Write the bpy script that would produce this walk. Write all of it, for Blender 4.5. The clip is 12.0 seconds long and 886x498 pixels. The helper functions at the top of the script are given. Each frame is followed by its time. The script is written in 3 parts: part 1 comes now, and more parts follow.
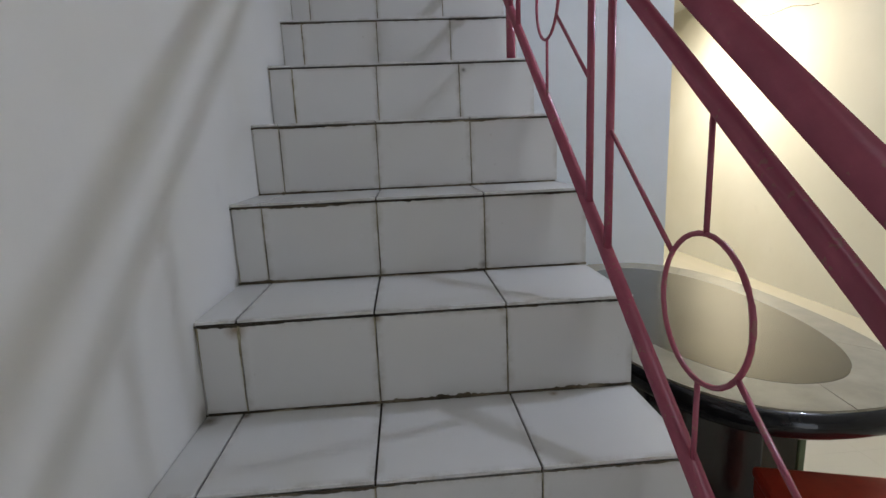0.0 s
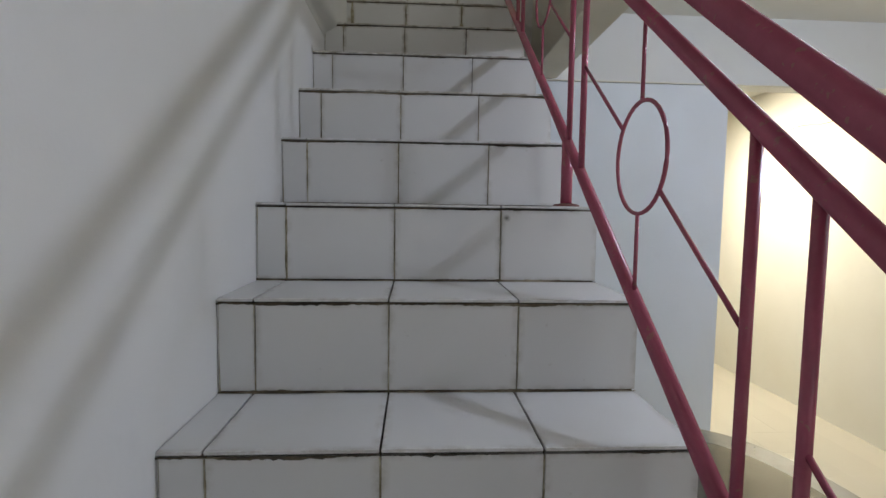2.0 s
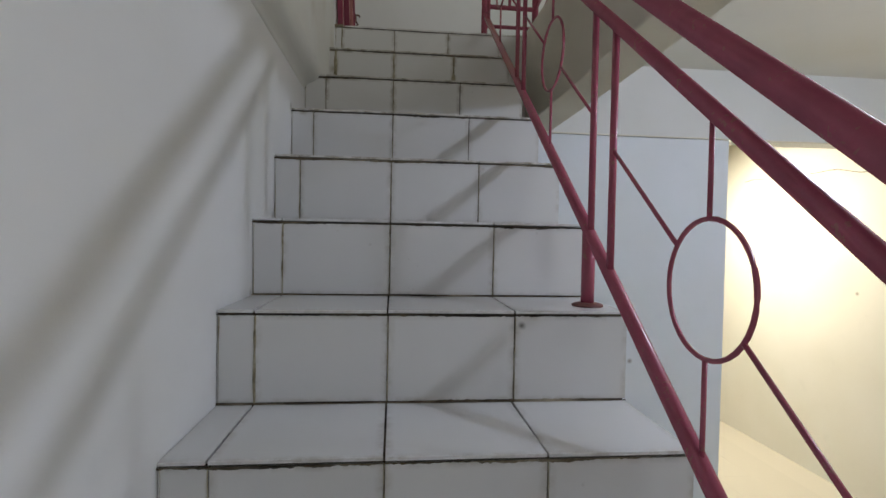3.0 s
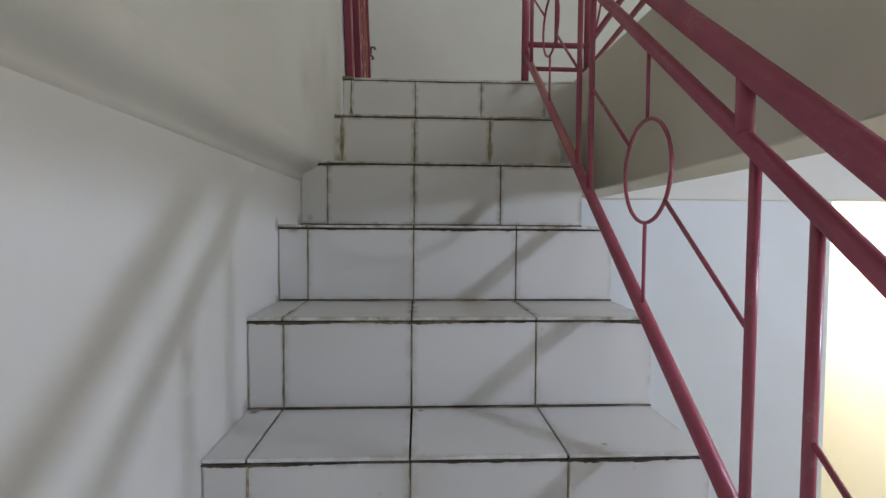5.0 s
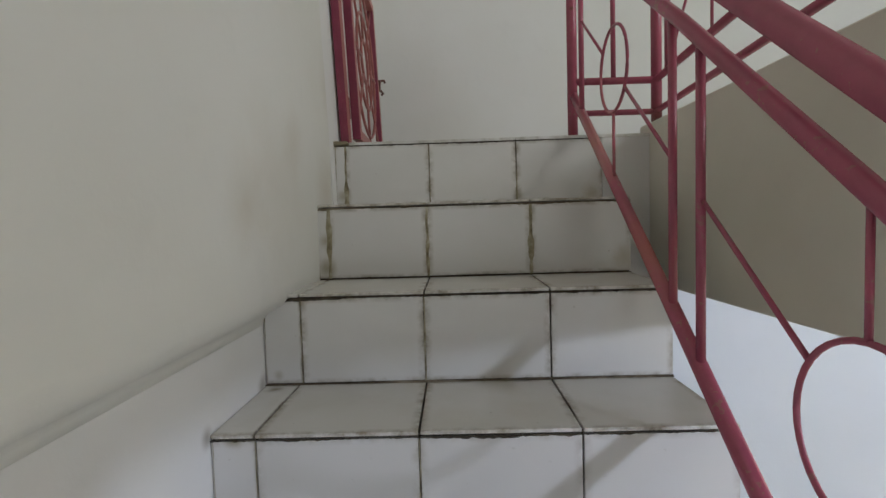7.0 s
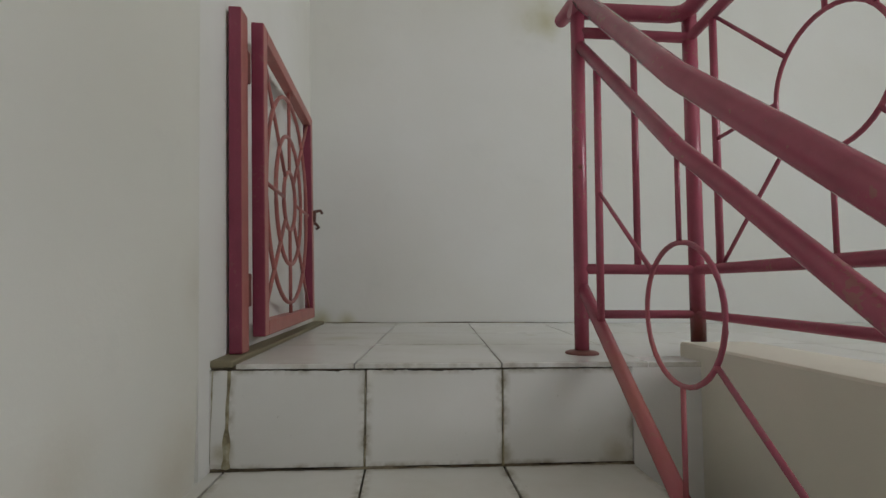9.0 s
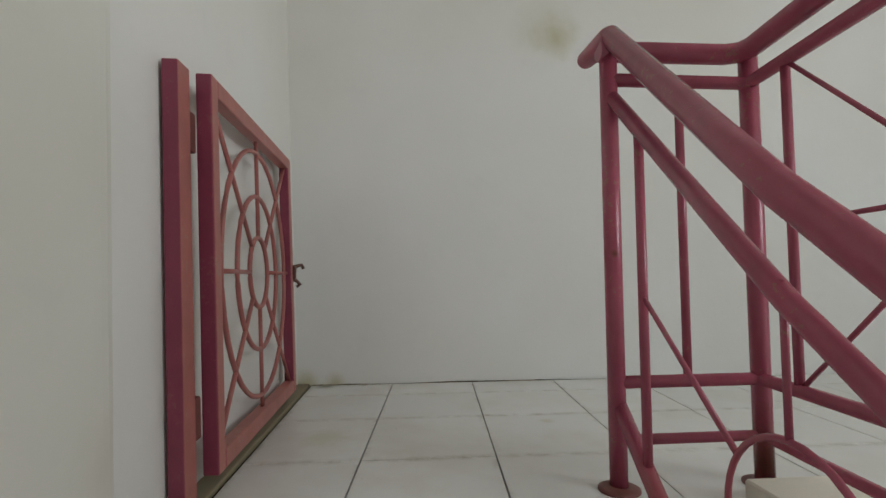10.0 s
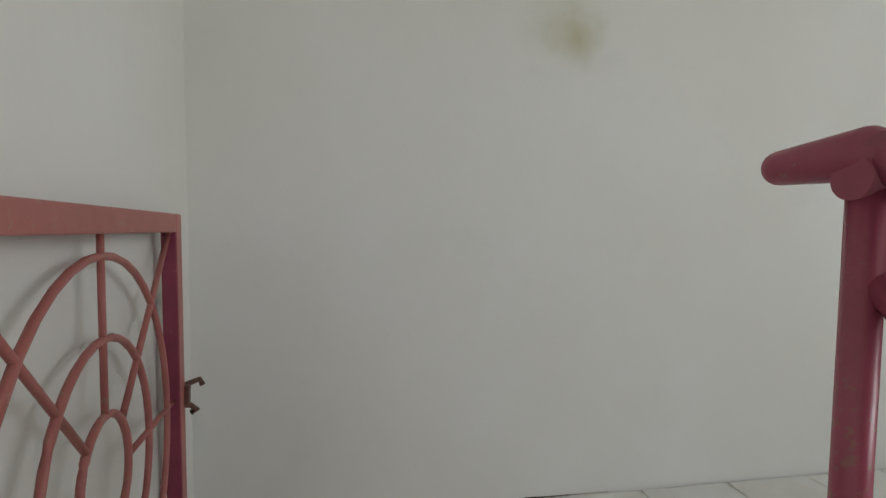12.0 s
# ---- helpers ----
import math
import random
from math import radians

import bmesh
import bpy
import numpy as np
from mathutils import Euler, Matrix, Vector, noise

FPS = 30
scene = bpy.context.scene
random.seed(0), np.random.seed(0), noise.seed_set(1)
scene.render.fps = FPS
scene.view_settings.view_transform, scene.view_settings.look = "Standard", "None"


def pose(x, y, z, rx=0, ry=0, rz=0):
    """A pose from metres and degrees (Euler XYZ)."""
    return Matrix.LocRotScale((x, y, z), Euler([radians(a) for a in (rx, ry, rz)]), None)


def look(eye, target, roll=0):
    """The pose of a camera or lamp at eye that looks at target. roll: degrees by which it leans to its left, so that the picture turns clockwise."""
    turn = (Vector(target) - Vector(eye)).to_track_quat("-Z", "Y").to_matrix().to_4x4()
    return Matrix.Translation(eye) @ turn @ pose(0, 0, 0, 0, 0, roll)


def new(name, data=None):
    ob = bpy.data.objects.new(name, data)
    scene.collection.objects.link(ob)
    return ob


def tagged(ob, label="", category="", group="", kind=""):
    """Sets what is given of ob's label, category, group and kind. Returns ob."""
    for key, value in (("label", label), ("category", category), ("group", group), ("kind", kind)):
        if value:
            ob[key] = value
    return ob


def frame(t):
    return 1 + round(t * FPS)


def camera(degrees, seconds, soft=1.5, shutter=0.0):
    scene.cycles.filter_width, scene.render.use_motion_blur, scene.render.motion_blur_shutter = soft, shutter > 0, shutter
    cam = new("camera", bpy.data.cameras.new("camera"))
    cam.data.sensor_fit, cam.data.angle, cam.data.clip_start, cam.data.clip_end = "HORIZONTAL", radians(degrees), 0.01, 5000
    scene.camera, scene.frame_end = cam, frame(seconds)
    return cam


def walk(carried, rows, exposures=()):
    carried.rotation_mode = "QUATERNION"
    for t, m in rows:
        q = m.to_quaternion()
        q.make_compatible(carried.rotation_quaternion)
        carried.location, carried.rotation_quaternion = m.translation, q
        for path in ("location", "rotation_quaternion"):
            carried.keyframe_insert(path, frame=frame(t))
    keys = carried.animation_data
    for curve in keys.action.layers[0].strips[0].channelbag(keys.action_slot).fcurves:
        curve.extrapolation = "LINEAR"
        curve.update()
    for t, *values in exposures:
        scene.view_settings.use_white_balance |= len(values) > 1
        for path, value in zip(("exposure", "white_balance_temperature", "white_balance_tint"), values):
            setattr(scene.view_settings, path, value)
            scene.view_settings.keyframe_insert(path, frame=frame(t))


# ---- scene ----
cam = camera(82.0, 12.0)

PATH = [
    (0, (0.429, 0.2, 1.249), (0.562, 2.157, 0.858), -2.5),
    (0.5, (0.425, 0.231, 1.285), (0.517, 2.204, 0.966), -1.9),
    (1, (0.429, 0.368, 1.321), (0.493, 2.35, 1.058), -1.3),
    (1.5, (0.447, 0.524, 1.44), (0.5, 2.513, 1.238), -0.2),
    (2, (0.408, 0.644, 1.508), (0.518, 2.635, 1.354), 0.8),
    (2.5, (0.356, 0.777, 1.626), (0.547, 2.765, 1.524), 1.2),
    (2.7, (0.358, 0.809, 1.649), (0.567, 2.797, 1.599), 1.1),
    (4.3, (0.399, 1.184, 1.911), (0.458, 3.182, 1.844), 1.0),
    (4.5, (0.381, 1.224, 1.988), (0.458, 3.221, 1.908), 0.8),
    (5, (0.369, 1.328, 2.087), (0.467, 3.324, 2.0), 0.4),
    (5.5, (0.419, 1.445, 2.133), (0.457, 3.442, 2.027), -0.2),
    (6, (0.447, 1.545, 2.244), (0.367, 3.54, 2.123), -1.2),
    (6.5, (0.427, 1.671, 2.261), (0.327, 3.664, 2.12), -1.7),
    (7, (0.421, 1.818, 2.424), (0.38, 3.815, 2.31), -1.7),
    (7.5, (0.447, 1.97, 2.52), (0.422, 3.968, 2.441), -1.3),
    (7.7, (0.436, 2.02, 2.617), (0.434, 4.019, 2.551), -0.6),
    (9.3, (0.429, 2.441, 2.88), (0.583, 4.428, 3.042), 0.1),
    (9.5, (0.439, 2.485, 2.957), (0.581, 4.473, 3.119), -0.3),
    (10, (0.448, 2.585, 3.027), (0.59, 4.577, 3.137), -0.5),
    (10.5, (0.424, 2.722, 3.081), (0.64, 4.709, 3.155), -0.3),
    (11, (0.416, 2.852, 3.196), (0.693, 4.833, 3.197), -0.0),
    (11.5, (0.42, 2.976, 3.297), (0.714, 4.953, 3.277), 0.5),
    (12, (0.366, 3.111, 3.371), (0.803, 5.062, 3.308), 1.9),
]
walk(cam, [(t, look(eye, target, roll)) for t, eye, target, roll in PATH],
     [(0, -0.13), (3.0, -0.13), (4.3, 0.05), (4.5, 0.11), (5.0, 0.20), (5.5, 0.19), (6.0, 0.30), (6.5, 0.42), (7.0, 0.42), (7.5, 0.20), (7.7, 0.18), (9.5, 0.38), (10.0, 0.40), (10.5, 0.34), (11.5, 0.32), (12, 0.35)])

# ---- world and large lights ----
world = bpy.data.worlds.new("sky")
world.use_nodes = True
scene.world = world
wn = world.node_tree
sky = wn.nodes.new("ShaderNodeTexSky")
sky.sky_type = "NISHITA"
sky.sun_disc = False
sky.sun_elevation = radians(35)
sky.sun_rotation = radians(120)
wn.links.new(sky.outputs[0], wn.nodes["Background"].inputs[0])
wn.nodes["Background"].inputs[1].default_value = 0.08


def area(name, eye, target, sx, sy, watts, color):
    d = bpy.data.lights.new(name, "AREA")
    d.shape, d.size, d.size_y, d.energy, d.color = "RECTANGLE", sx, sy, watts, color
    ob = new(name, d)
    ob.matrix_world = look(eye, target)
    return ob


bulb = bpy.data.lights.new("cool_ceiling_lamp", "POINT")
bulb.energy, bulb.shadow_soft_size, bulb.color = 39, 0.045, (0.70, 0.78, 0.99)
new("cool_ceiling_lamp", bulb).location = (2.10, 1.47, 2.35)
area("back_room_lamp", (2.62, 4.75, 2.2), (3.3, 4.5, 0.9), 0.5, 0.12, 46, (1.0, 0.92, 0.78))
# Added fill light behind the camera; a doorway there is only assumed.
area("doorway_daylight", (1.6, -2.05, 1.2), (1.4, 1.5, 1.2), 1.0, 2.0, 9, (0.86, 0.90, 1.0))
# Added fill for the upper floor, moved until tones matched; its window is assumed.
area("upper_window_daylight", (3.38, 1.6, 4.2), (0.2, 4.2, 3.0), 1.9, 1.3, 33, (0.90, 0.93, 0.94))


# ---- materials ----
def material(name):
    m = bpy.data.materials.new(name)
    m.use_nodes = True
    nt = m.node_tree
    return m, nt, nt.nodes["Principled BSDF"]


def node(nt, kind, links=(), **values):
    n = nt.nodes.new(kind)
    for k, v in values.items():
        if k in n.inputs.keys():
            n.inputs[k].default_value = v
        else:
            setattr(n, k, v)
    for k, out in dict(links).items():
        nt.links.new(out, n.inputs[k])
    return n


def ramp(nt, fac, stops):
    n = nt.nodes.new("ShaderNodeValToRGB")
    e = n.color_ramp.elements
    while len(e) < len(stops):
        e.new(0.5)
    for el, (p, c) in zip(e, stops):
        el.position = p
        el.color = (*c, 1) if len(c) == 3 else c
    nt.links.new(fac, n.inputs[0])
    return n


def mixed(nt, fac, a, b):
    n = nt.nodes.new("ShaderNodeMix")
    n.data_type = "RGBA"
    for sock, v in ((n.inputs[0], fac), (n.inputs[6], a), (n.inputs[7], b)):
        if isinstance(v, (tuple, float)):
            sock.default_value = (*v, 1) if isinstance(v, tuple) else v
        else:
            nt.links.new(v, sock)
    return n.outputs[2]


def math_node(nt, op, a, b=0.0, c=0.0):
    n = nt.nodes.new("ShaderNodeMath")
    n.operation = op
    for sock, v in zip(n.inputs, (a, b, c)):
        if isinstance(v, (int, float)):
            sock.default_value = v
        else:
            nt.links.new(v, sock)
    return n.outputs[0]


def bump(nt, bsdf, height, strength, distance):
    b = node(nt, "ShaderNodeBump", {"Height": height}, Strength=strength, Distance=distance)
    nt.links.new(b.outputs[0], bsdf.inputs["Normal"])


def spot(nt, pos, centre, radius, soft_noise):
    """1 inside a ragged spot round a place, 0 outside."""
    d = node(nt, "ShaderNodeVectorMath", operation="DISTANCE")
    nt.links.new(pos, d.inputs[0])
    d.inputs[1].default_value = centre
    v = math_node(nt, "MULTIPLY_ADD", soft_noise, radius * 0.9, d.outputs["Value"])
    n = nt.nodes.new("ShaderNodeMapRange")
    n.interpolation_type = "SMOOTHSTEP"
    n.inputs[1].default_value, n.inputs[2].default_value = radius * 1.45, radius * 0.3
    n.inputs[3].default_value, n.inputs[4].default_value = 0.0, 1.0
    nt.links.new(v, n.inputs[0])
    return n.outputs[0]


def plaster(name, color, stains=(), stain_color=(0.52, 0.48, 0.24), grime=0.5):
    m, nt, b = material(name)
    pos = node(nt, "ShaderNodeNewGeometry").outputs["Position"]
    big = node(nt, "ShaderNodeTexNoise", {"Vector": pos}, Scale=1.7, Detail=4.0)
    mid = node(nt, "ShaderNodeTexNoise", {"Vector": pos}, Scale=9.0, Detail=5.0, Roughness=0.6)
    fine = node(nt, "ShaderNodeTexNoise", {"Vector": pos}, Scale=140.0, Detail=4.0)
    dark = tuple(c * (1 - 0.13 * grime) * k for c, k in zip(color, (1.0, 0.99, 0.95)))
    tone = ramp(nt, big.outputs[0], [(0.3, (0, 0, 0)), (0.7, (1, 1, 1))]).outputs[0]
    col = mixed(nt, tone, dark, color)
    scuff = ramp(nt, mid.outputs[0], [(0.60, (0, 0, 0)), (0.78, (1, 1, 1))]).outputs[0]
    col = mixed(nt, math_node(nt, "MULTIPLY", scuff, 0.35 * grime), col, tuple(c * 0.78 for c in color))
    for centre, radius, amount in stains:
        f = math_node(nt, "MULTIPLY", spot(nt, pos, centre, radius, mid.outputs[0]), amount)
        col = mixed(nt, f, col, stain_color)
    nt.links.new(col, b.inputs["Base Color"])
    b.inputs["Roughness"].default_value = 0.62
    b.inputs["Specular IOR Level"].default_value = 0.3
    h = math_node(nt, "MULTIPLY_ADD", big.outputs[0], 3.0, math_node(nt, "MULTIPLY_ADD", mid.outputs[0], 0.6, math_node(nt, "MULTIPLY", fine.outputs[0], 0.08)))
    bump(nt, b, h, 0.5, 0.004)
    return m


M_WALL = plaster("white_wall_paint", (0.745, 0.745, 0.702), [((0.081, 2.66, 2.46), 0.12, 0.40), ((0.081, 2.93, 2.60), 0.10, 0.32), ((0.081, 2.80, 2.50), 0.22, 0.22), ((0.081, 3.20, 2.52), 0.14, 0.45), ((0.081, 3.26, 2.80), 0.10, 0.25)], (0.50, 0.44, 0.33))
M_BACK = plaster("white_back_wall_paint", (0.78, 0.78, 0.77), [((1.00, 4.383, 3.90), 0.110, 0.78), ((0.95, 4.383, 3.94), 0.16, 0.25), ((0.10, 4.383, 2.665), 0.07, 0.9), ((0.20, 4.383, 2.66), 0.06, 0.8)], (0.46, 0.43, 0.24))
M_LOW = plaster("white_stair_wall_paint", (0.775, 0.775, 0.765), [((0.015, y, z), r, 0.75) for y, z, r in ((0.40, 0.20, 0.02), (0.88, 0.58, 0.018), (1.125, 0.77, 0.03), (1.39, 0.955, 0.022), (2.14, 1.525, 0.02), (2.36, 1.715, 0.03), (2.60, 1.905, 0.022), (2.84, 2.095, 0.04), (2.60, 2.09, 0.025))], (0.20, 0.165, 0.11))
M_PALE = plaster("pale_blue_white_wall_paint", (0.80, 0.84, 0.90), [((1.609, 3.413, 1.036), 0.018, 0.9)], (0.28, 0.25, 0.22))
M_CREAM = plaster("cream_wall_paint", (0.80, 0.765, 0.66), [((3.46, 4.89, 1.935), 0.022, 0.9), ((3.46, 3.98, 1.34), 0.018, 0.9)], (0.30, 0.24, 0.15))
M_SILL = plaster("dirty_sill_plaster", (0.30, 0.26, 0.17), (), (0.4, 0.36, 0.3), 2.5)
M_BEAM = plaster("grey_beam_plaster", (0.78, 0.75, 0.65), (), (0.4, 0.36, 0.3), 1.3)
M_CEIL = plaster("ceiling_paint", (0.78, 0.77, 0.73))


RUST_MARKS = [((0.098, 1.1345, 0.932), 0.028, (0.24, 0.14, 0.05)), ((0.36, 1.1345, 0.935), 0.016, (0.20, 0.13, 0.06)), ((0.60, 1.1345, 0.940), 0.014, (0.25, 0.17, 0.08)), ((0.635, 1.9025, 1.489), 0.012, (0.05, 0.035, 0.02)), ((0.36, 1.41, 0.96), 0.016, (0.12, 0.085, 0.045)), ((0.61, 1.41, 0.965), 0.018, (0.14, 0.09, 0.05)), ((0.03, 0.90, 0.77), 0.03, (0.16, 0.11, 0.06)), ((0.06, 2.6095, 2.082), 0.022, (0.27, 0.23, 0.11)), ((0.13, 2.6095, 2.086), 0.012, (0.24, 0.20, 0.11)), ((0.86, 2.38, 1.80), 0.008, (0.35, 0.30, 0.24)), ((0.63, 2.38, 1.875), 0.010, (0.32, 0.24, 0.13))]


def tile_material(name, color, dirt_amount, marks=(), flat_axis=1, film_amount=0.05):
    m, nt, b = material(name)
    pos = node(nt, "ShaderNodeNewGeometry").outputs["Position"]
    gen = node(nt, "ShaderNodeTexCoord").outputs["Generated"]
    sep = nt.nodes.new("ShaderNodeSeparateXYZ")
    nt.links.new(gen, sep.inputs[0])
    rnd = node(nt, "ShaderNodeObjectInfo").outputs["Random"]
    big = node(nt, "ShaderNodeTexNoise", {"Vector": pos}, Scale=5.0, Detail=5.0, Roughness=0.62)
    mid = node(nt, "ShaderNodeTexNoise", {"Vector": pos}, Scale=26.0, Detail=6.0, Roughness=0.7)
    fine = node(nt, "ShaderNodeTexNoise", {"Vector": pos}, Scale=300.0, Detail=2.0)
    base = mixed(nt, rnd, tuple(c * 0.95 for c in color), color)
    film = ramp(nt, big.outputs[0], [(0.42, (0, 0, 0)), (0.72, (1, 1, 1))]).outputs[0]
    base = mixed(nt, math_node(nt, "MULTIPLY", film, film_amount), base, (0.56, 0.53, 0.44))
    edge = None
    for axis in range(3):
        a = math_node(nt, "ABSOLUTE", math_node(nt, "SUBTRACT", sep.outputs[axis], 0.5))
        e = nt.nodes.new("ShaderNodeMapRange")
        e.inputs[1].default_value, e.inputs[2].default_value = 0.44, 0.5
        nt.links.new(a, e.inputs[0])
        flat = nt.nodes.new("ShaderNodeMath")
        flat.operation = "MULTIPLY"
        nt.links.new(e.outputs[0], flat.inputs[0])
        flat.inputs[1].default_value = 1.0 if axis != flat_axis else 0.0
        edge = flat.outputs[0] if edge is None else math_node(nt, "MAXIMUM", edge, flat.outputs[0])
    ragged = ramp(nt, mid.outputs[0], [(0.40, (0, 0, 0)), (0.66, (1, 1, 1))]).outputs[0]
    grime = math_node(nt, "MULTIPLY", math_node(nt, "MULTIPLY", edge, ragged), 0.85 * dirt_amount)
    base = mixed(nt, grime, base, (0.24, 0.19, 0.11))
    specks = ramp(nt, node(nt, "ShaderNodeTexNoise", {"Vector": pos}, Scale=70.0, Detail=3.0).outputs[0], [(0.72, (0, 0, 0)), (0.78, (1, 1, 1))]).outputs[0]
    base = mixed(nt, math_node(nt, "MULTIPLY", specks, 0.35 * dirt_amount), base, (0.28, 0.24, 0.18))
    for centre, radius, stain in marks:
        base = mixed(nt, math_node(nt, "MULTIPLY", spot(nt, pos, centre, radius, mid.outputs[0]), 0.85), base, stain)
    nt.links.new(base, b.inputs["Base Color"])
    rough = nt.nodes.new("ShaderNodeMapRange")
    nt.links.new(big.outputs[0], rough.inputs[0])
    rough.inputs[3].default_value, rough.inputs[4].default_value = 0.235, 0.275
    nt.links.new(rough.outputs[0], b.inputs["Roughness"])
    bump(nt, b, math_node(nt, "MULTIPLY_ADD", fine.outputs[0], 0.05, big.outputs[0]), 0.07, 0.0015)
    return m


M_TILE = tile_material("white_glazed_tile", (0.720, 0.715, 0.700), 0.5, RUST_MARKS)
M_TREAD = tile_material("white_tread_tile", (0.750, 0.750, 0.738), 0.45, [((0.035, 1.115, 0.76), 0.030, (0.13, 0.095, 0.05)), ((0.10, 1.125, 0.76), 0.016, (0.16, 0.12, 0.07)), ((0.357, 1.125, 0.76), 0.012, (0.14, 0.10, 0.05)), ((0.70, 1.12, 0.76), 0.014, (0.30, 0.25, 0.17)), ((0.696, 2.187, 1.71), 0.008, (0.25, 0.20, 0.15)), ((0.04, 2.36, 1.71), 0.016, (0.10, 0.08, 0.05)), ((0.376, 2.36, 1.71), 0.010, (0.12, 0.09, 0.05)), ((0.05, 2.83, 2.09), 0.018, (0.20, 0.16, 0.08)), ((0.74, 0.62, 0.38), 0.009, (0.30, 0.22, 0.14)), ((0.10, 3.08, 2.47), 0.022, (0.30, 0.25, 0.12))], 2, 0.08)
M_FTILE = tile_material("white_floor_tile", (0.77, 0.77, 0.745), 0.55, [((0.17, 4.36, 2.66), 0.05, (0.20, 0.19, 0.10)), ((0.30, 4.37, 2.66), 0.02, (0.25, 0.22, 0.14)), ((0.80, 3.88, 2.66), 0.03, (0.60, 0.57, 0.44)), ((0.66, 3.95, 2.66), 0.012, (0.40, 0.36, 0.28)), ((0.26, 3.80, 2.66), 0.09, (0.62, 0.60, 0.48))], 2, 0.40)
M_TILE_DIRTY = tile_material("grimy_glazed_tile", (0.75, 0.745, 0.72), 1.0, [((0.100, 3.105, 2.31), 0.035, (0.33, 0.28, 0.17)), ((0.100, 3.105, 2.38), 0.028, (0.38, 0.33, 0.22)), ((0.10, 3.340, 2.50), 0.030, (0.38, 0.33, 0.20)), ((0.62, 3.340, 2.49), 0.022, (0.33, 0.29, 0.20)), ((0.11, 2.861, 2.27), 0.020, (0.30, 0.22, 0.12)), ((0.05, 2.861, 2.11), 0.016, (0.42, 0.38, 0.28)), ((0.85, 3.105, 2.32), 0.050, (0.50, 0.46, 0.36)), ((0.83, 3.340, 2.49), 0.040, (0.50, 0.46, 0.36)), ((0.825, 2.861, 2.155), 0.006, (0.22, 0.12, 0.10))], 1, 0.16)
M_TREAD_DIRTY = tile_material("grimy_tread_tile", (0.75, 0.74, 0.70), 1.0, [((0.05, 2.83, 2.09), 0.03, (0.20, 0.16, 0.08)), ((0.10, 3.08, 2.47), 0.03, (0.30, 0.25, 0.12))], 2, 0.38)
M_LTILE = tile_material("beige_floor_tile", (0.66, 0.61, 0.49), 0.0)


def grout_material(name, stops):
    m, nt, b = material(name)
    pos = node(nt, "ShaderNodeNewGeometry").outputs["Position"]
    n = node(nt, "ShaderNodeTexNoise", {"Vector": pos}, Scale=7.0, Detail=6.0, Roughness=0.7)
    c = ramp(nt, n.outputs[0], stops)
    nt.links.new(c.outputs[0], b.inputs["Base Color"])
    b.inputs["Roughness"].default_value = 0.95
    f = node(nt, "ShaderNodeTexNoise", {"Vector": pos}, Scale=200.0, Detail=3.0)
    bump(nt, b, f.outputs[0], 0.6, 0.002)
    return m


M_GROUT = grout_material("dirty_grout", [(0.36, (0.020, 0.016, 0.012)), (0.54, (0.075, 0.060, 0.040)), (0.68, (0.22, 0.175, 0.11))])
M_LINE = grout_material("smeared_brown_grout", [(0.34, (0.035, 0.028, 0.018)), (0.50, (0.14, 0.11, 0.07)), (0.64, (0.38, 0.33, 0.24))])


def smear_material():
    m, nt, b = material("olive_brown_grime")
    pos = node(nt, "ShaderNodeNewGeometry").outputs["Position"]
    n = node(nt, "ShaderNodeTexNoise", {"Vector": pos}, Scale=30.0, Detail=5.0, Roughness=0.65)
    c = ramp(nt, n.outputs[0], [(0.30, (0.12, 0.10, 0.06)), (0.48, (0.30, 0.26, 0.16)), (0.66, (0.48, 0.45, 0.34))])
    nt.links.new(c.outputs[0], b.inputs["Base Color"])
    b.inputs["Roughness"].default_value = 0.8
    return m


M_SMEAR = smear_material()


def paint_material(name, color, rough, worn=(0.30, 0.17, 0.13), wear=0.5, rusty=(), faded=()):
    m, nt, b = material(name)
    pos = node(nt, "ShaderNodeNewGeometry").outputs["Position"]
    n = node(nt, "ShaderNodeTexNoise", {"Vector": pos}, Scale=14.0, Detail=5.0, Roughness=0.65)
    f = node(nt, "ShaderNodeTexNoise", {"Vector": pos}, Scale=120.0, Detail=3.0)
    c = mixed(nt, ramp(nt, n.outputs[0], [(0.35, (0, 0, 0)), (0.65, (1, 1, 1))]).outputs[0], tuple(q * 0.82 for q in color), color)
    chips = ramp(nt, math_node(nt, "MULTIPLY", n.outputs[0], f.outputs[0]), [(0.34, (0, 0, 0)), (0.38, (1, 1, 1))]).outputs[0]
    c = mixed(nt, math_node(nt, "MULTIPLY", chips, wear), c, worn)
    for centre, radius in faded:
        c = mixed(nt, math_node(nt, "MULTIPLY", spot(nt, pos, centre, radius, n.outputs[0]), 0.75), c, (0.46, 0.16, 0.12))
    for centre, radius in rusty:
        c = mixed(nt, math_node(nt, "MULTIPLY", spot(nt, pos, centre, radius, n.outputs[0]), 0.9), c, (0.13, 0.055, 0.03))
    nt.links.new(c, b.inputs["Base Color"])
    b.inputs["Roughness"].default_value = rough
    bump(nt, b, math_node(nt, "MULTIPLY_ADD", n.outputs[0], 1.2, math_node(nt, "MULTIPLY", f.outputs[0], 0.25)), 0.25, 0.002)
    return m


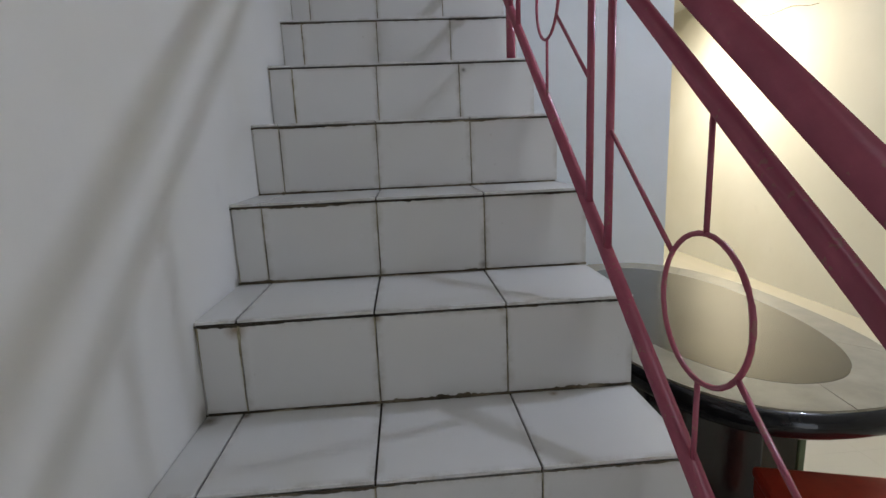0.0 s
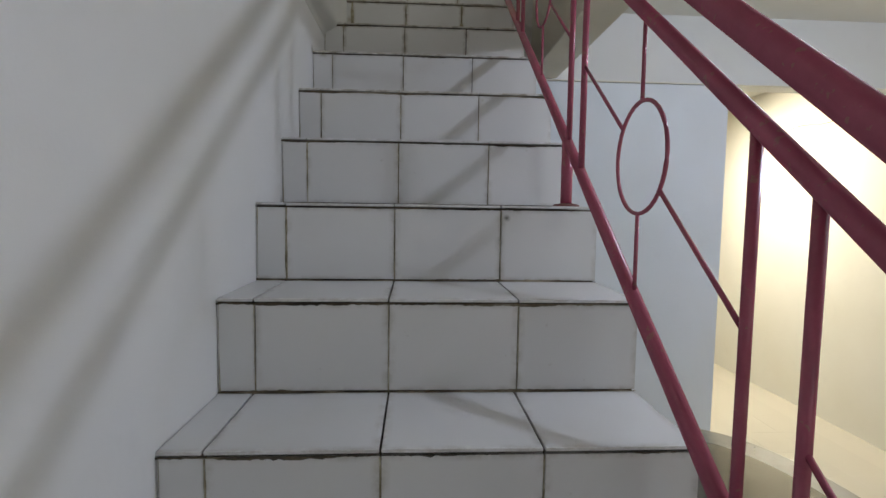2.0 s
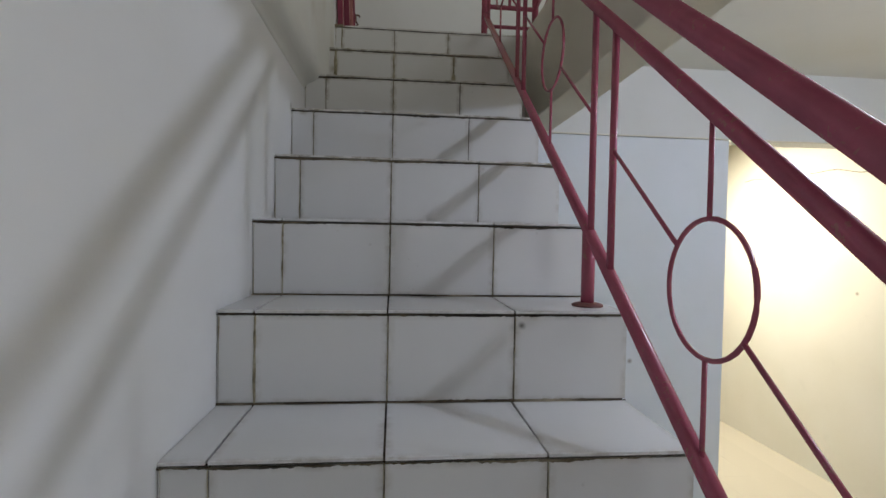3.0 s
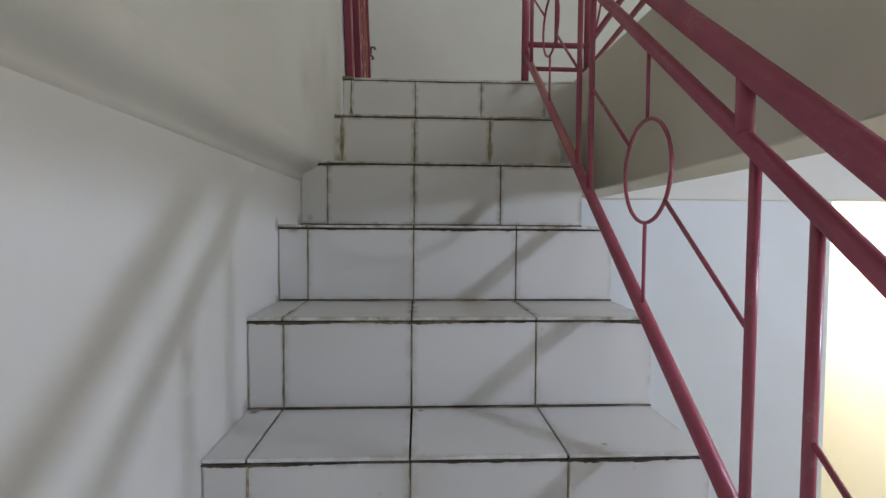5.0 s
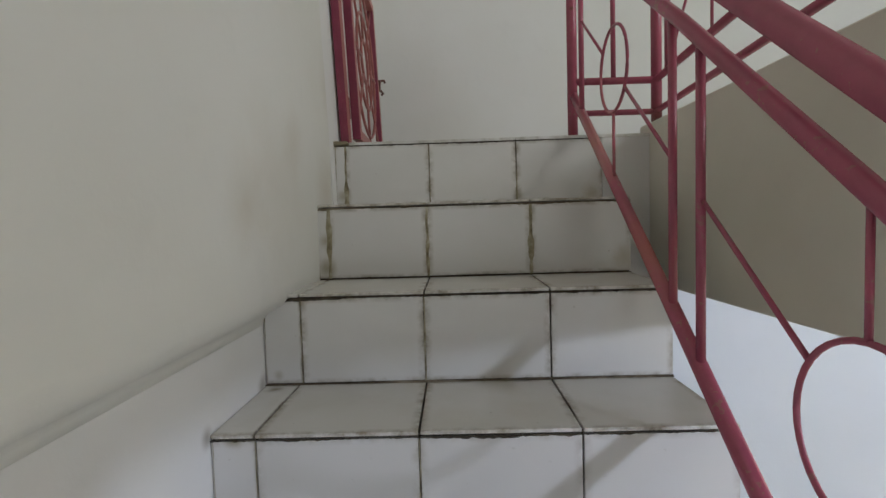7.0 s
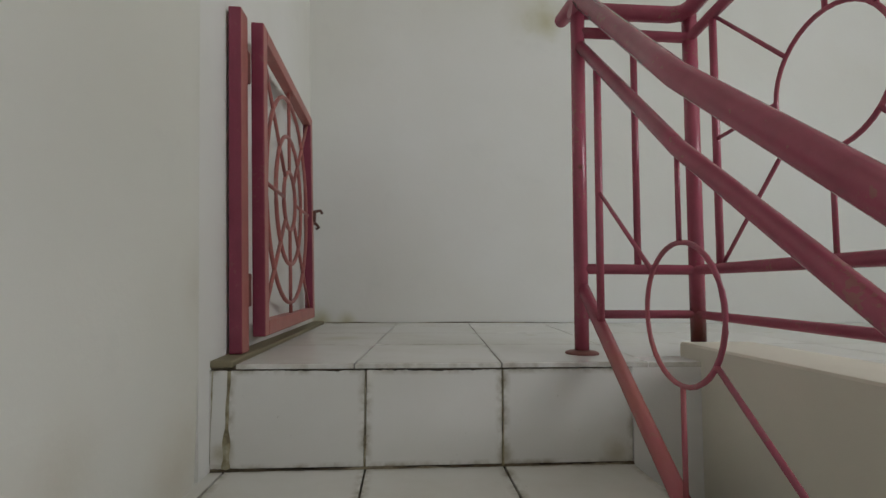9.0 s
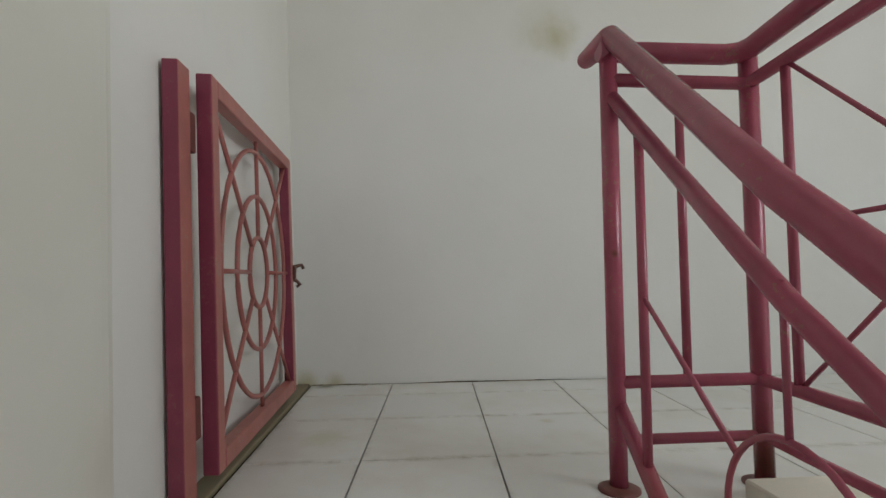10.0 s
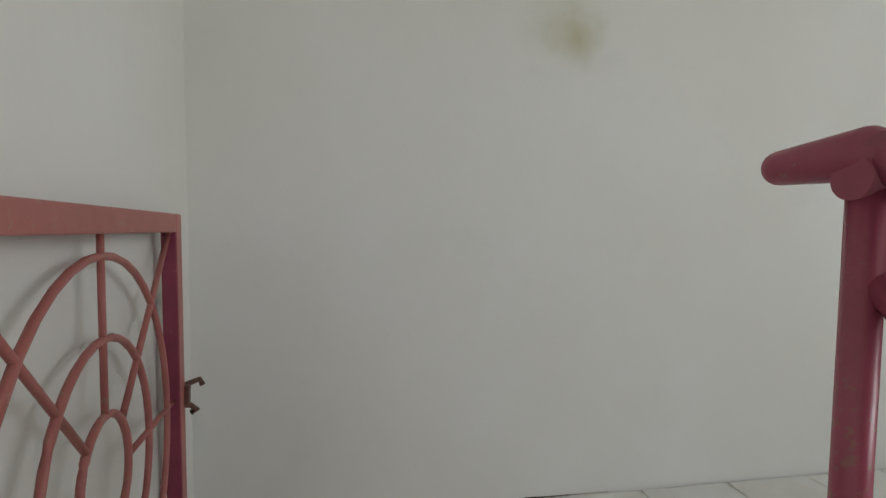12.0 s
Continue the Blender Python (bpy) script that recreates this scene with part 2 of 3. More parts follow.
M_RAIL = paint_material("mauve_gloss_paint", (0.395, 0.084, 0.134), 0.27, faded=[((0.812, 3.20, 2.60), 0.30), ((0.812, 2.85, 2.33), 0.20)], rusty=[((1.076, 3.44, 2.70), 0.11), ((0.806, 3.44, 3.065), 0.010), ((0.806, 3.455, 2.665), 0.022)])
# Next two: lit and shaded tones of one mauve, light put into the colour.
M_GATE = paint_material("lit_mauve_gate_paint", (0.42, 0.135, 0.12), 0.42, (0.34, 0.20, 0.15), 0.7)
M_GATE_SHADE = paint_material("shaded_mauve_paint", (0.27, 0.045, 0.085), 0.42, wear=0.2)
M_RUST = paint_material("rusty_mauve_paint", (0.20, 0.07, 0.06), 0.6, (0.10, 0.05, 0.03), 0.9)
M_BLACK = paint_material("black_gloss", (0.012, 0.012, 0.014), 0.12, (0.03, 0.03, 0.03), 0.2)
M_RED = paint_material("red_plastic", (0.62, 0.055, 0.03), 0.35, (0.4, 0.05, 0.03), 0.2)
M_LATCH = paint_material("dull_dark_metal", (0.13, 0.055, 0.04), 0.5, (0.2, 0.1, 0.05), 0.7)
M_FRAMEWHITE = paint_material("white_window_paint", (0.7, 0.7, 0.68), 0.4, (0.5, 0.45, 0.4), 0.4)


def mirror_material():
    m, nt, b = material("smoked_mirror_glass")
    pos = node(nt, "ShaderNodeNewGeometry").outputs["Position"]
    n = node(nt, "ShaderNodeTexNoise", {"Vector": pos}, Scale=4.0, Detail=4.0)
    c = ramp(nt, n.outputs[0], [(0.3, (0.098, 0.094, 0.086)), (0.7, (0.128, 0.122, 0.110))])
    nt.links.new(c.outputs[0], b.inputs["Base Color"])
    b.inputs["Metallic"].default_value = 1.0
    b.inputs["Roughness"].default_value = 0.24
    return m


M_MIRROR = mirror_material()


def stone_material(name, color, rough):
    m, nt, b = material(name)
    pos = node(nt, "ShaderNodeNewGeometry").outputs["Position"]
    n = node(nt, "ShaderNodeTexNoise", {"Vector": pos}, Scale=11.0, Detail=6.0, Roughness=0.6)
    c = ramp(nt, n.outputs[0], [(0.35, tuple(q * 0.82 for q in color)), (0.65, color)])
    nt.links.new(c.outputs[0], b.inputs["Base Color"])
    b.inputs["Roughness"].default_value = rough
    return m


M_OLIVE = stone_material("dark_olive_board", (0.045, 0.038, 0.022), 0.45)
M_GREEN = stone_material("pale_green_paint", (0.22, 0.28, 0.15), 0.5)
M_BORDER = stone_material("polished_beige_stone", (0.36, 0.325, 0.25), 0.12)


# ---- building blocks ----
def box(bm, x0, x1, y0, y1, z0, z1, bevel=0.0):
    vs = [bm.verts.new(p) for p in itertools_product(x0, x1, y0, y1, z0, z1)]
    fs = []
    for f in ((0, 1, 3, 2), (4, 6, 7, 5), (0, 4, 5, 1), (2, 3, 7, 6), (0, 2, 6, 4), (1, 5, 7, 3)):
        fs.append(bm.faces.new([vs[i] for i in f]))
    if bevel:
        edges = {e for f in fs for e in f.edges}
        done = bmesh.ops.bevel(bm, geom=list(edges), offset=bevel, segments=5 if bevel > 0.02 else 2, affect="EDGES", profile=0.5)
        if bevel > 0.02:
            for f in done["faces"]:
                f.smooth = True


def itertools_product(x0, x1, y0, y1, z0, z1):
    return [(x, y, z) for x in (x0, x1) for y in (y0, y1) for z in (z0, z1)]


def tube(bm, points, r, n=14, closed=False, cap=True):
    """A round bar along the points."""
    pts = [Vector(p) for p in points]
    rings = []
    k = len(pts)
    up = Vector((0.13, 0.21, 0.97)).normalized()
    for i, p in enumerate(pts):
        a = pts[(i - 1) % k] if closed or i > 0 else p
        c = pts[(i + 1) % k] if closed or i < k - 1 else p
        d = (c - a).normalized()
        side = d.cross(up)
        if side.length < 0.3:
            side = d.cross(Vector((1, 0, 0)))
        side.normalize()
        other = side.cross(d).normalized()
        stretch = 1.0
        if 0 < i < k - 1 and not closed:
            cosine = max(0.4, (p - a).normalized().dot(d))
            stretch = 1 / cosine
        rings.append([bm.verts.new(p + (side * math.cos(2 * math.pi * j / n) + other * math.sin(2 * math.pi * j / n)) * r) for j in range(n)])
    for i in range(k if closed else k - 1):
        a, c = rings[i], rings[(i + 1) % k]
        for j in range(n):
            f = bm.faces.new((a[j], a[(j + 1) % n], c[(j + 1) % n], c[j]))
            f.smooth = True
    if cap and not closed:
        bm.faces.new(rings[0])
        bm.faces.new(list(reversed(rings[-1])))


def circle(centre, r, axis="x", n=36, squash=1.0):
    out = []
    for i in range(n):
        a = 2 * math.pi * i / n
        c, s = r * math.cos(a), r * math.sin(a) * squash
        x, y, z = centre
        out.append({"x": (x, y + c, z + s), "z": (x + c, y + s, z), "y": (x + c, y, z + s)}[axis])
    return out


def lathe(bm, profile, x, y, n=24):
    """A turned shape: (radius, height) pairs round a vertical line."""
    rings = [[bm.verts.new((x + r * math.cos(2 * math.pi * j / n), y + r * math.sin(2 * math.pi * j / n), z)) for j in range(n)] for r, z in profile]
    for a, c in zip(rings, rings[1:]):
        for j in range(n):
            f = bm.faces.new((a[j], a[(j + 1) % n], c[(j + 1) % n], c[j]))
            f.smooth = True
    bm.faces.new(list(reversed(rings[0])))
    bm.faces.new(rings[-1])


def mesh_object(name, bm, mat):
    bmesh.ops.recalc_face_normals(bm, faces=bm.faces)
    me = bpy.data.meshes.new(name)
    bm.to_mesh(me)
    bm.free()
    me.materials.append(mat)
    return new(name, me)


def part(name, bm, mat, parent, label=""):
    ob = mesh_object(name, bm, mat)
    ob.parent = parent
    ob.matrix_parent_inverse = Matrix.Translation(-parent.matrix_basis.translation)
    return tagged(ob, label)


def thing(name, at, label, category, group=""):
    ob = new(name)
    ob.empty_display_size = 0.1
    ob.matrix_basis = Matrix.Translation(at)
    return tagged(ob, label, category, group)


def slab(name, mat, *boxes, bevel=0.0):
    bm = bmesh.new()
    for b in boxes:
        box(bm, *b, bevel)
    return tagged(mesh_object(name, bm, mat), kind="structure")


# ---- plan ----
R = 0.19
NOSE = [0.173, 0.413, 0.653, 0.893, 1.133, 1.403, 1.647, 1.901, 2.149, 2.373, 2.608, 2.854, 3.098, 3.333]
SLOPE = 0.765
XL, XR = 0.022, 0.868
LAND = 14 * R
LEAN = 0.036


def rail_x(y):
    return 0.804 + 0.0032 * (y - 0.8)


def low_z(y):
    return 0.185 + 0.758 * y


def sub_z(y):
    return 0.670 + 0.7697 * y


def hand_z(y):
    return 0.762 + 0.7721 * y


# ---- structure ----
slab("floor", M_LTILE, (-0.3, 5.2, -2.3, 6.6, -0.2, -0.012))
slab("wall_stair_lower", M_LOW, (-0.25, XL, -2.3, 3.42, -0.2, 2.2335))
bm = bmesh.new()
PROFILE = [(-0.021, 5.5), (0.081, 2.66), (0.081, 2.300), (0.0795, 2.284), (0.074, 2.269), (0.064, 2.257), (0.049, 2.249), (0.036, 2.243), (0.030, 2.237), (0.0245, 2.229), (XL + 0.0003, 2.218), (-0.25, 2.218), (-0.25, 5.5)]
rings = []
for y, inset in ((-2.3, 0.0), (3.235, 0.0), (3.252, 0.0007), (3.268, 0.0022), (3.279, 0.0046), (3.285, 0.0072)):
    rings.append([bm.verts.new((max(XL + 0.0003, x - inset) if x > 0 else x, y, z)) for x, z in PROFILE])
for a, c in zip(rings, rings[1:]):
    for k in range(len(PROFILE)):
        k2 = (k + 1) % len(PROFILE)
        bm.faces.new((a[k], a[k2], c[k2], c[k])).smooth = 1 < k < 11
bm.faces.new(rings[0])
bm.faces.new(list(reversed(rings[-1])))
tagged(mesh_object("wall_stair_upper", bm, M_WALL), kind="structure")
landing_wall = slab("wall_landing", M_BACK, (-0.25, 0.074, 3.285, 4.383, 2.24, 5.5))
for v in landing_wall.data.vertices:
    if v.co.x > 0:
        v.co.x = 0.074 - LEAN * (v.co.z - LAND)
slab("wall_back_upper", M_BACK, (-0.25, 5.2, 4.383, 4.56, 2.5, 5.5))
slab("wall_back_lower", M_PALE, (-0.25, 2.125, 3.413, 3.57, -0.2, 2.207), bevel=0.004)
slab("beam_back", M_LOW, (-0.25, 5.2, 3.41, 3.57, 2.215, 2.57))
slab("trim", M_CREAM, (0.9, 3.458, 3.403, 3.4125, 2.2075, 2.2145), bevel=0.003)
bm = bmesh.new()
rings = []
for y, under in ((3.408, 2.220), (2.60, 2.229), (2.20, 2.237), (1.90, 2.249), (-2.3, 2.30)):
    rings.append([bm.verts.new((x, y, z)) for x, z in ((1.003, under + 0.004), (1.007, under), (1.156, under), (1.16, under + 0.004), (1.16, LAND + 0.026), (1.156, LAND + 0.030), (1.007, LAND + 0.030), (1.003, LAND + 0.026))])
for a, c in zip(rings, rings[1:]):
    for k in range(8):
        bm.faces.new((a[k], a[(k + 1) % 8], c[(k + 1) % 8], c[k]))
bm.faces.new(rings[0])
bm.faces.new(list(reversed(rings[-1])))
tagged(mesh_object("beam_well", bm, M_BEAM), kind="structure")
slab("beam_landing", M_BEAM, (0.0, 0.8645, 3.36, 3.408, 2.220, 2.60))
slab("wall_stub", M_LOW, (0.8655, 1.0025, 3.3345, 3.408, 2.220, LAND))
# The upper opening is assumed and out of view, cut for the added fill.
slab("wall_east", M_CREAM, (3.46, 3.64, -2.3, 6.6, -0.2, 3.5), (3.46, 3.64, -2.3, 0.65, 3.5, 5.5), (3.46, 3.64, 2.55, 6.6, 3.5, 5.5), (3.46, 3.64, 0.65, 2.55, 4.9, 5.5))
# Out of view; the gap is an assumed doorway for the added rear fill.
slab("wall_rear", M_LOW, (-0.25, 1.1, -2.3, -2.1, -0.2, 5.5), (2.1, 3.6, -2.3, -2.1, -0.2, 5.5), (1.1, 2.1, -2.3, -2.1, 2.2, 5.5))
slab("wall_far_room", M_CREAM, (-0.25, 3.6, 6.4, 6.6, -0.2, 2.6))
slab("ceiling_lower", M_CEIL, (1.16, 3.6, -2.3, 3.41, 2.57, 2.63), (-0.25, 3.6, 3.57, 6.6, 2.57, 2.63))
slab("ceiling_upper", M_CEIL, (-0.25, 3.6, -2.3, 4.7, 5.3, 5.5))
slab("floor_upper", M_GROUT, (1.16, 3.6, -2.3, 4.383, 2.63, LAND - 0.008), (0.064, 1.16, 3.4085, 4.383, 2.60, LAND - 0.008))


crack = []
for k in range(15):
    crack.append((3.4605, 5.10 - 0.085 * k, 2.20 + 0.012 * math.sin(k * 1.3) - (0.03 if k > 9 else 0.0) * (k - 9) * 0.3))
bm = bmesh.new()
tube(bm, crack, 0.0035, 6)
tagged(mesh_object("wall_crack", bm, M_SMEAR), kind="structure")


# ---- staircase ----
def stair_tile(name, mat, parent, x0, x1, y0, y1, z0, z1):
    """One glazed tile, slightly askew, with its long edges eased."""
    bm = bmesh.new()
    box(bm, x0, x1, y0, y1, z0, z1, 0.0012)
    c = Vector(((x0 + x1) / 2, (y0 + y1) / 2, (z0 + z1) / 2))
    tilt = Matrix.Translation(c) @ Euler([random.uniform(-0.0025, 0.0025) for _ in range(3)]).to_matrix().to_4x4() @ Matrix.Translation(-c)
    bmesh.ops.transform(bm, matrix=tilt, verts=bm.verts)
    return part(name, bm, mat, parent)


def split(x0, joints, x1, gap):
    xs = [x0, *joints, x1]
    return [(a + (gap / 2 if i else 0.001), b - (gap / 2 if i < len(xs) - 2 else 0.001)) for i, (a, b) in enumerate(zip(xs, xs[1:]))]


staircase = thing("staircase", (0.44, 0.25, 0.0), "steep staircase of white glazed tiles with dirty dark joints", "staircase")
RISER_LEFT = {5: 0.101, 6: 0.093, 12: 0.101, 13: 0.108, 14: 0.109}
RISER_RIGHT = {5: 0.611, 6: 0.614, 7: 0.618, 8: 0.621, 9: 0.622, 10: 0.617, 11: 0.618, 14: 0.613}
RISER_JOINTS = {}
for s in range(1, 15):
    y, z = NOSE[s - 1], s * R
    ynext = NOSE[s] if s < 14 else 3.36
    left = XL if s <= 12 else 0.072
    bm = bmesh.new()
    bottom = max(-0.02, z - 0.42)
    box(bm, left, XR - 0.006, y + 0.0105, ynext + 0.006, bottom, z - 0.008)
    step = part("step", bm, M_GROUT, staircase)
    wob = [random.uniform(-0.003, 0.003) for _ in range(6)]
    joints = [RISER_LEFT.get(s, 0.095), 0.357 + wob[1] * 0.4, RISER_RIGHT.get(s, 0.616)]
    RISER_JOINTS[s] = list(joints)
    for a, b in split(left, joints, XR - 0.003, 0.0030 if s < 12 else 0.0034):
        stair_tile("riser_tile", M_TILE_DIRTY if s >= 12 else M_TILE, step, a, b, y + 0.0015, y + 0.0110, z - R + 0.004, z - 0.0115)
    joints = [RISER_LEFT.get(s, 0.095) - 0.002, 0.357 + wob[4] * 0.4, RISER_RIGHT.get(s, 0.616) - 0.001]
    if s >= 12:
        left = 0.075
    if s < 14:
        for a, b in split(left, joints, XR - 0.004, 0.0036):
            stair_tile("tread_tile", M_TREAD_DIRTY if s >= 10 else M_TREAD, step, a, b, y, ynext + 0.001, z - 0.0065, z)


def ragged(parent, name, x0, x1, y, z, low, high, down, reach, mat=M_LINE):
    """A ragged line of old grout along a joint: smeared on the riser, and a little way over the tread."""
    bm = bmesh.new()
    n = 200
    seed = random.uniform(0, 50)
    rows = []
    for i in range(n + 1):
        x = x0 + (x1 - x0) * i / n
        k = noise.noise(Vector((x * 5, seed, 0))) * 0.8 + noise.noise(Vector((x * 37, seed, 3))) * 0.35 + noise.noise(Vector((x * 150, seed, 5))) * 0.4 + 0.32
        h = low + (high - low) * min(1.0, max(0.0, k))
        zz = z - h if down else z + h
        rows.append([bm.verts.new((x, y, zz)), bm.verts.new((x, y - 0.0011, z + (zz - z) * 0.6)), bm.verts.new((x, y - 0.0014, z)), bm.verts.new((x, y - 0.0014 - reach * (0.3 + h / high), z - (0.0 if down else 0.0004)))])
    for a, c in zip(rows, rows[1:]):
        for u in range(3):
            bm.faces.new((a[u], c[u], c[u + 1], a[u + 1]))
    return part(name, bm, mat, parent)


def smear(parent, x, y, z0, z1, low, high, centre):
    """An uneven upright run of grime over a riser joint, widest round a height."""
    bm = bmesh.new()
    n = 26
    seed = random.uniform(0, 50)
    rows = []
    for i in range(n + 1):
        z = z0 + (z1 - z0) * i / n
        k = noise.noise(Vector((z * 40, seed, 1))) * 0.5 + 0.5
        w = low * (0.6 + k) + (high - low) * k * math.exp(-((i / n - centre) / 0.28) ** 2)
        off = noise.noise(Vector((z * 25, seed, 7))) * 0.0016
        rows.append([bm.verts.new((x - w / 2 + off, y, z)), bm.verts.new((x + off, y - 0.0009, z)), bm.verts.new((x + w / 2 + off, y, z))])
    for a, c in zip(rows, rows[1:]):
        for u in range(2):
            bm.faces.new((a[u], a[u + 1], c[u + 1], c[u]))
    return part("grime_run", bm, M_SMEAR, parent)


WIDE_RUNS = {(13, 2): (0.006, 0.020, 0.35), (13, 1): (0.005, 0.012, 0.4), (13, 0): (0.008, 0.018, 0.5), (14, 0): (0.006, 0.020, 0.05), (14, 2): (0.002, 0.009, 0.05), (12, 1): (0.003, 0.005, 0.3), (8, 0): (0.004, 0.007, 0.3), (9, 0): (0.003, 0.005, 0.8), (5, 0): (0.002, 0.012, 1.0)}
for s, step in enumerate([o for o in bpy.data.objects if o.name.split(".")[0] == "step"], 1):
    yy = NOSE[s - 1] + 0.0013
    wide = {5: 0.013, 6: 0.008, 7: 0.007, 8: 0.007}.get(s, 0.0055)
    ragged(step, "grout_line", XL if s <= 12 else 0.082, XR - 0.003, yy, (s - 1) * R + 0.0008, 0.0005, wide, False, 0.0035)
    smear(step, (XL if s <= 12 else 0.076) + 0.004, NOSE[s - 1] + 0.0011, (s - 1) * R + 0.003, s * R - 0.012, 0.0007, 0.0055, random.choice((0.0, 0.1, 0.95)))
    for k, x in enumerate(RISER_JOINTS[s]):
        low, high, centre = WIDE_RUNS.get((s, k), (0.0016, 0.0034, random.random()))
        if s in (11, 12) and k == 2:
            continue
        smear(step, x, NOSE[s - 1] + 0.0011, (s - 1) * R + 0.003, s * R - 0.012, low, high, centre)
    ragged(step, "grout_line", XL if s <= 12 else 0.082, XR - 0.003, yy, s * R - 0.0085, 0.0012, 0.0075, True, 0.0, M_LINE if s % 3 == 1 else M_GROUT)


# ---- railings ----
def ring(parent, centre, r, bar=0.0062):
    bm = bmesh.new()
    tube(bm, circle(centre, r), bar, 8, closed=True)
    return part("ring", bm, M_RAIL, parent)


def bar(name, parent, a, b, r, mat=None, n=14, label=""):
    bm = bmesh.new()
    tube(bm, [a, b], r, n)
    return part(name, bm, mat or M_RAIL, parent, label)


def newel(parent, x, y, z0, z1, r=0.019):
    post = bar("newel_post", parent, (x, y, z0), (x, y, z1), r)
    bm = bmesh.new()
    lathe(bm, [(r + 0.020, z0), (r + 0.020, z0 + 0.004), (r + 0.013, z0 + 0.007), (r + 0.0015, z0 + 0.009)], x, y)
    part("base_flange", bm, M_RUST, post, "rusted base flange")
    return post


NEWEL_A = (0.809, 3.455)
NEWEL_B = (1.072, 3.456)
POST_R, BAR_R, ROD_R, HAND_R = 0.0155, 0.0076, 0.0038, 0.0192

stair_railing = thing("stair_railing", (0.79, 0.38, 2 * R), "mauve painted steel stair railing with rings, beside the tiled steps", "railing")


def sloped(name, f, r, y0, y1, n=14, rise=0.0, dip=0.0):
    bm = bmesh.new()
    tube(bm, [(rail_x(y0), y0, f(y0)), (rail_x(2.70), 2.70, f(2.70)), (rail_x(3.05), 3.05, f(3.05) - dip), (rail_x(y1), y1, f(y1) + rise)], r, n)
    return part(name, bm, M_RAIL, stair_railing)


sloped("handrail", hand_z, HAND_R, 0.40, 3.450, 18, 0.028, 0.010)
bm = bmesh.new()
for at, r in (((0.812, 3.446, 3.446), 0.0200), ((0.812, 3.458, 3.455), 0.0190), ((0.797, 3.530, 3.4455), 0.0170)):
    for a in range(20):
        for b in range(-5, 6):
            u, v = a * math.pi / 10, b * math.pi / 10
            bm.verts.new(Vector(at) + Vector((math.cos(u) * math.cos(v), math.sin(u) * math.cos(v), math.sin(v))) * r)
bmesh.ops.remove_doubles(bm, verts=bm.verts, dist=0.0005)
hull = bmesh.ops.convex_hull(bm, input=bm.verts)
bmesh.ops.delete(bm, geom=[v for v in bm.verts if not v.link_faces], context="VERTS")
for f in bm.faces:
    f.smooth = True
part("rail_end", bm, M_RAIL, stair_railing)
sloped("sub_rail", sub_z, 0.0127, 0.43, 3.452, rise=0.017, dip=0.017)
sloped("lower_rail", low_z, 0.0135, 0.43, 3.452)
for y, step_no in ((0.486, 2), (1.985, 8)):
    newel(stair_railing, rail_x(y), y, step_no * R, low_z(y), 0.0150)
    bar("rail_stub", stair_railing, (rail_x(y), y + 0.016, sub_z(y + 0.016)), (rail_x(y), y + 0.016, hand_z(y + 0.016)), 0.0122)
newel(stair_railing, *NEWEL_A, LAND, hand_z(3.455), POST_R)
for y in (0.375, 0.476, 1.124, 1.226, 1.867, 1.975, 2.626, 2.728, 3.352):
    bar("baluster", stair_railing, (rail_x(y), y, low_z(y)), (rail_x(y), y, sub_z(y)), BAR_R)
for yc, zc, y_lo, y_hi in ((0.808, 1.028, 0.476, 1.124), (1.541, 1.605, 1.226, 1.867), (2.299, 2.197, 1.975, 2.626), (3.056, 2.768, 2.728, 3.352)):
    rr = 0.0995
    x = rail_x(yc)
    ring(stair_railing, (x, yc, zc), rr, ROD_R)
    bar("strut", stair_railing, (x, yc, zc + rr), (x, yc, sub_z(yc)), ROD_R, n=8)
    bar("strut", stair_railing, (x, yc, zc - rr), (x, yc, low_z(yc)), ROD_R, n=8)
    u = Vector((0, 1, SLOPE)).normalized() * rr
    for sgn, ye in ((1, y_hi), (-1, y_lo)):
        bar("strut", stair_railing, (x, yc + sgn * u.y, zc + sgn * u.z), (rail_x(ye), ye, zc + SLOPE * (ye - yc)), ROD_R, n=8)

well_railing = thing("well_railing", (NEWEL_B[0], NEWEL_B[1], LAND), "mauve painted steel railing with rings round the stairwell", "railing")
bx, by = NEWEL_B


def well_x(y):
    return bx - 0.080 * (by - max(y, 2.55))


zt, zs, za, zb = 3.428, 3.375, 2.843, 2.745
bm = bmesh.new()
tube(bm, [(0.792, by, zt), (bx - 0.045, by, zt), (bx - 0.022, by - 0.010, zt), (bx - 0.015, by - 0.035, zt), (well_x(2.55) - 0.012, 2.55, zt), (well_x(2.0) - 0.012, -2.1, zt)], 0.0185, 18)
part("handrail", bm, M_RAIL, well_railing)
for z, r, nm in ((zs, 0.0118, "sub_rail"), (za, 0.0112, "lower_rail"), (zb, 0.0092, "lower_rail")):
    bm = bmesh.new()
    tube(bm, [(NEWEL_A[0], by - 0.004, z), (bx - 0.014, by, z), (bx - 0.002, by - 0.012, z), (well_x(2.55), 2.55, z), (well_x(2.0), -2.1, z)], r, 14)
    part(nm, bm, M_RAIL, well_railing)
for k in range(4):
    newel(well_railing, well_x(by - 1.50 * k), by - 1.50 * k, LAND + (0.030 if k else 0), zt, 0.0165)
bar("baluster", well_railing, (0.938, by, za), (0.938, by, zs), BAR_R)
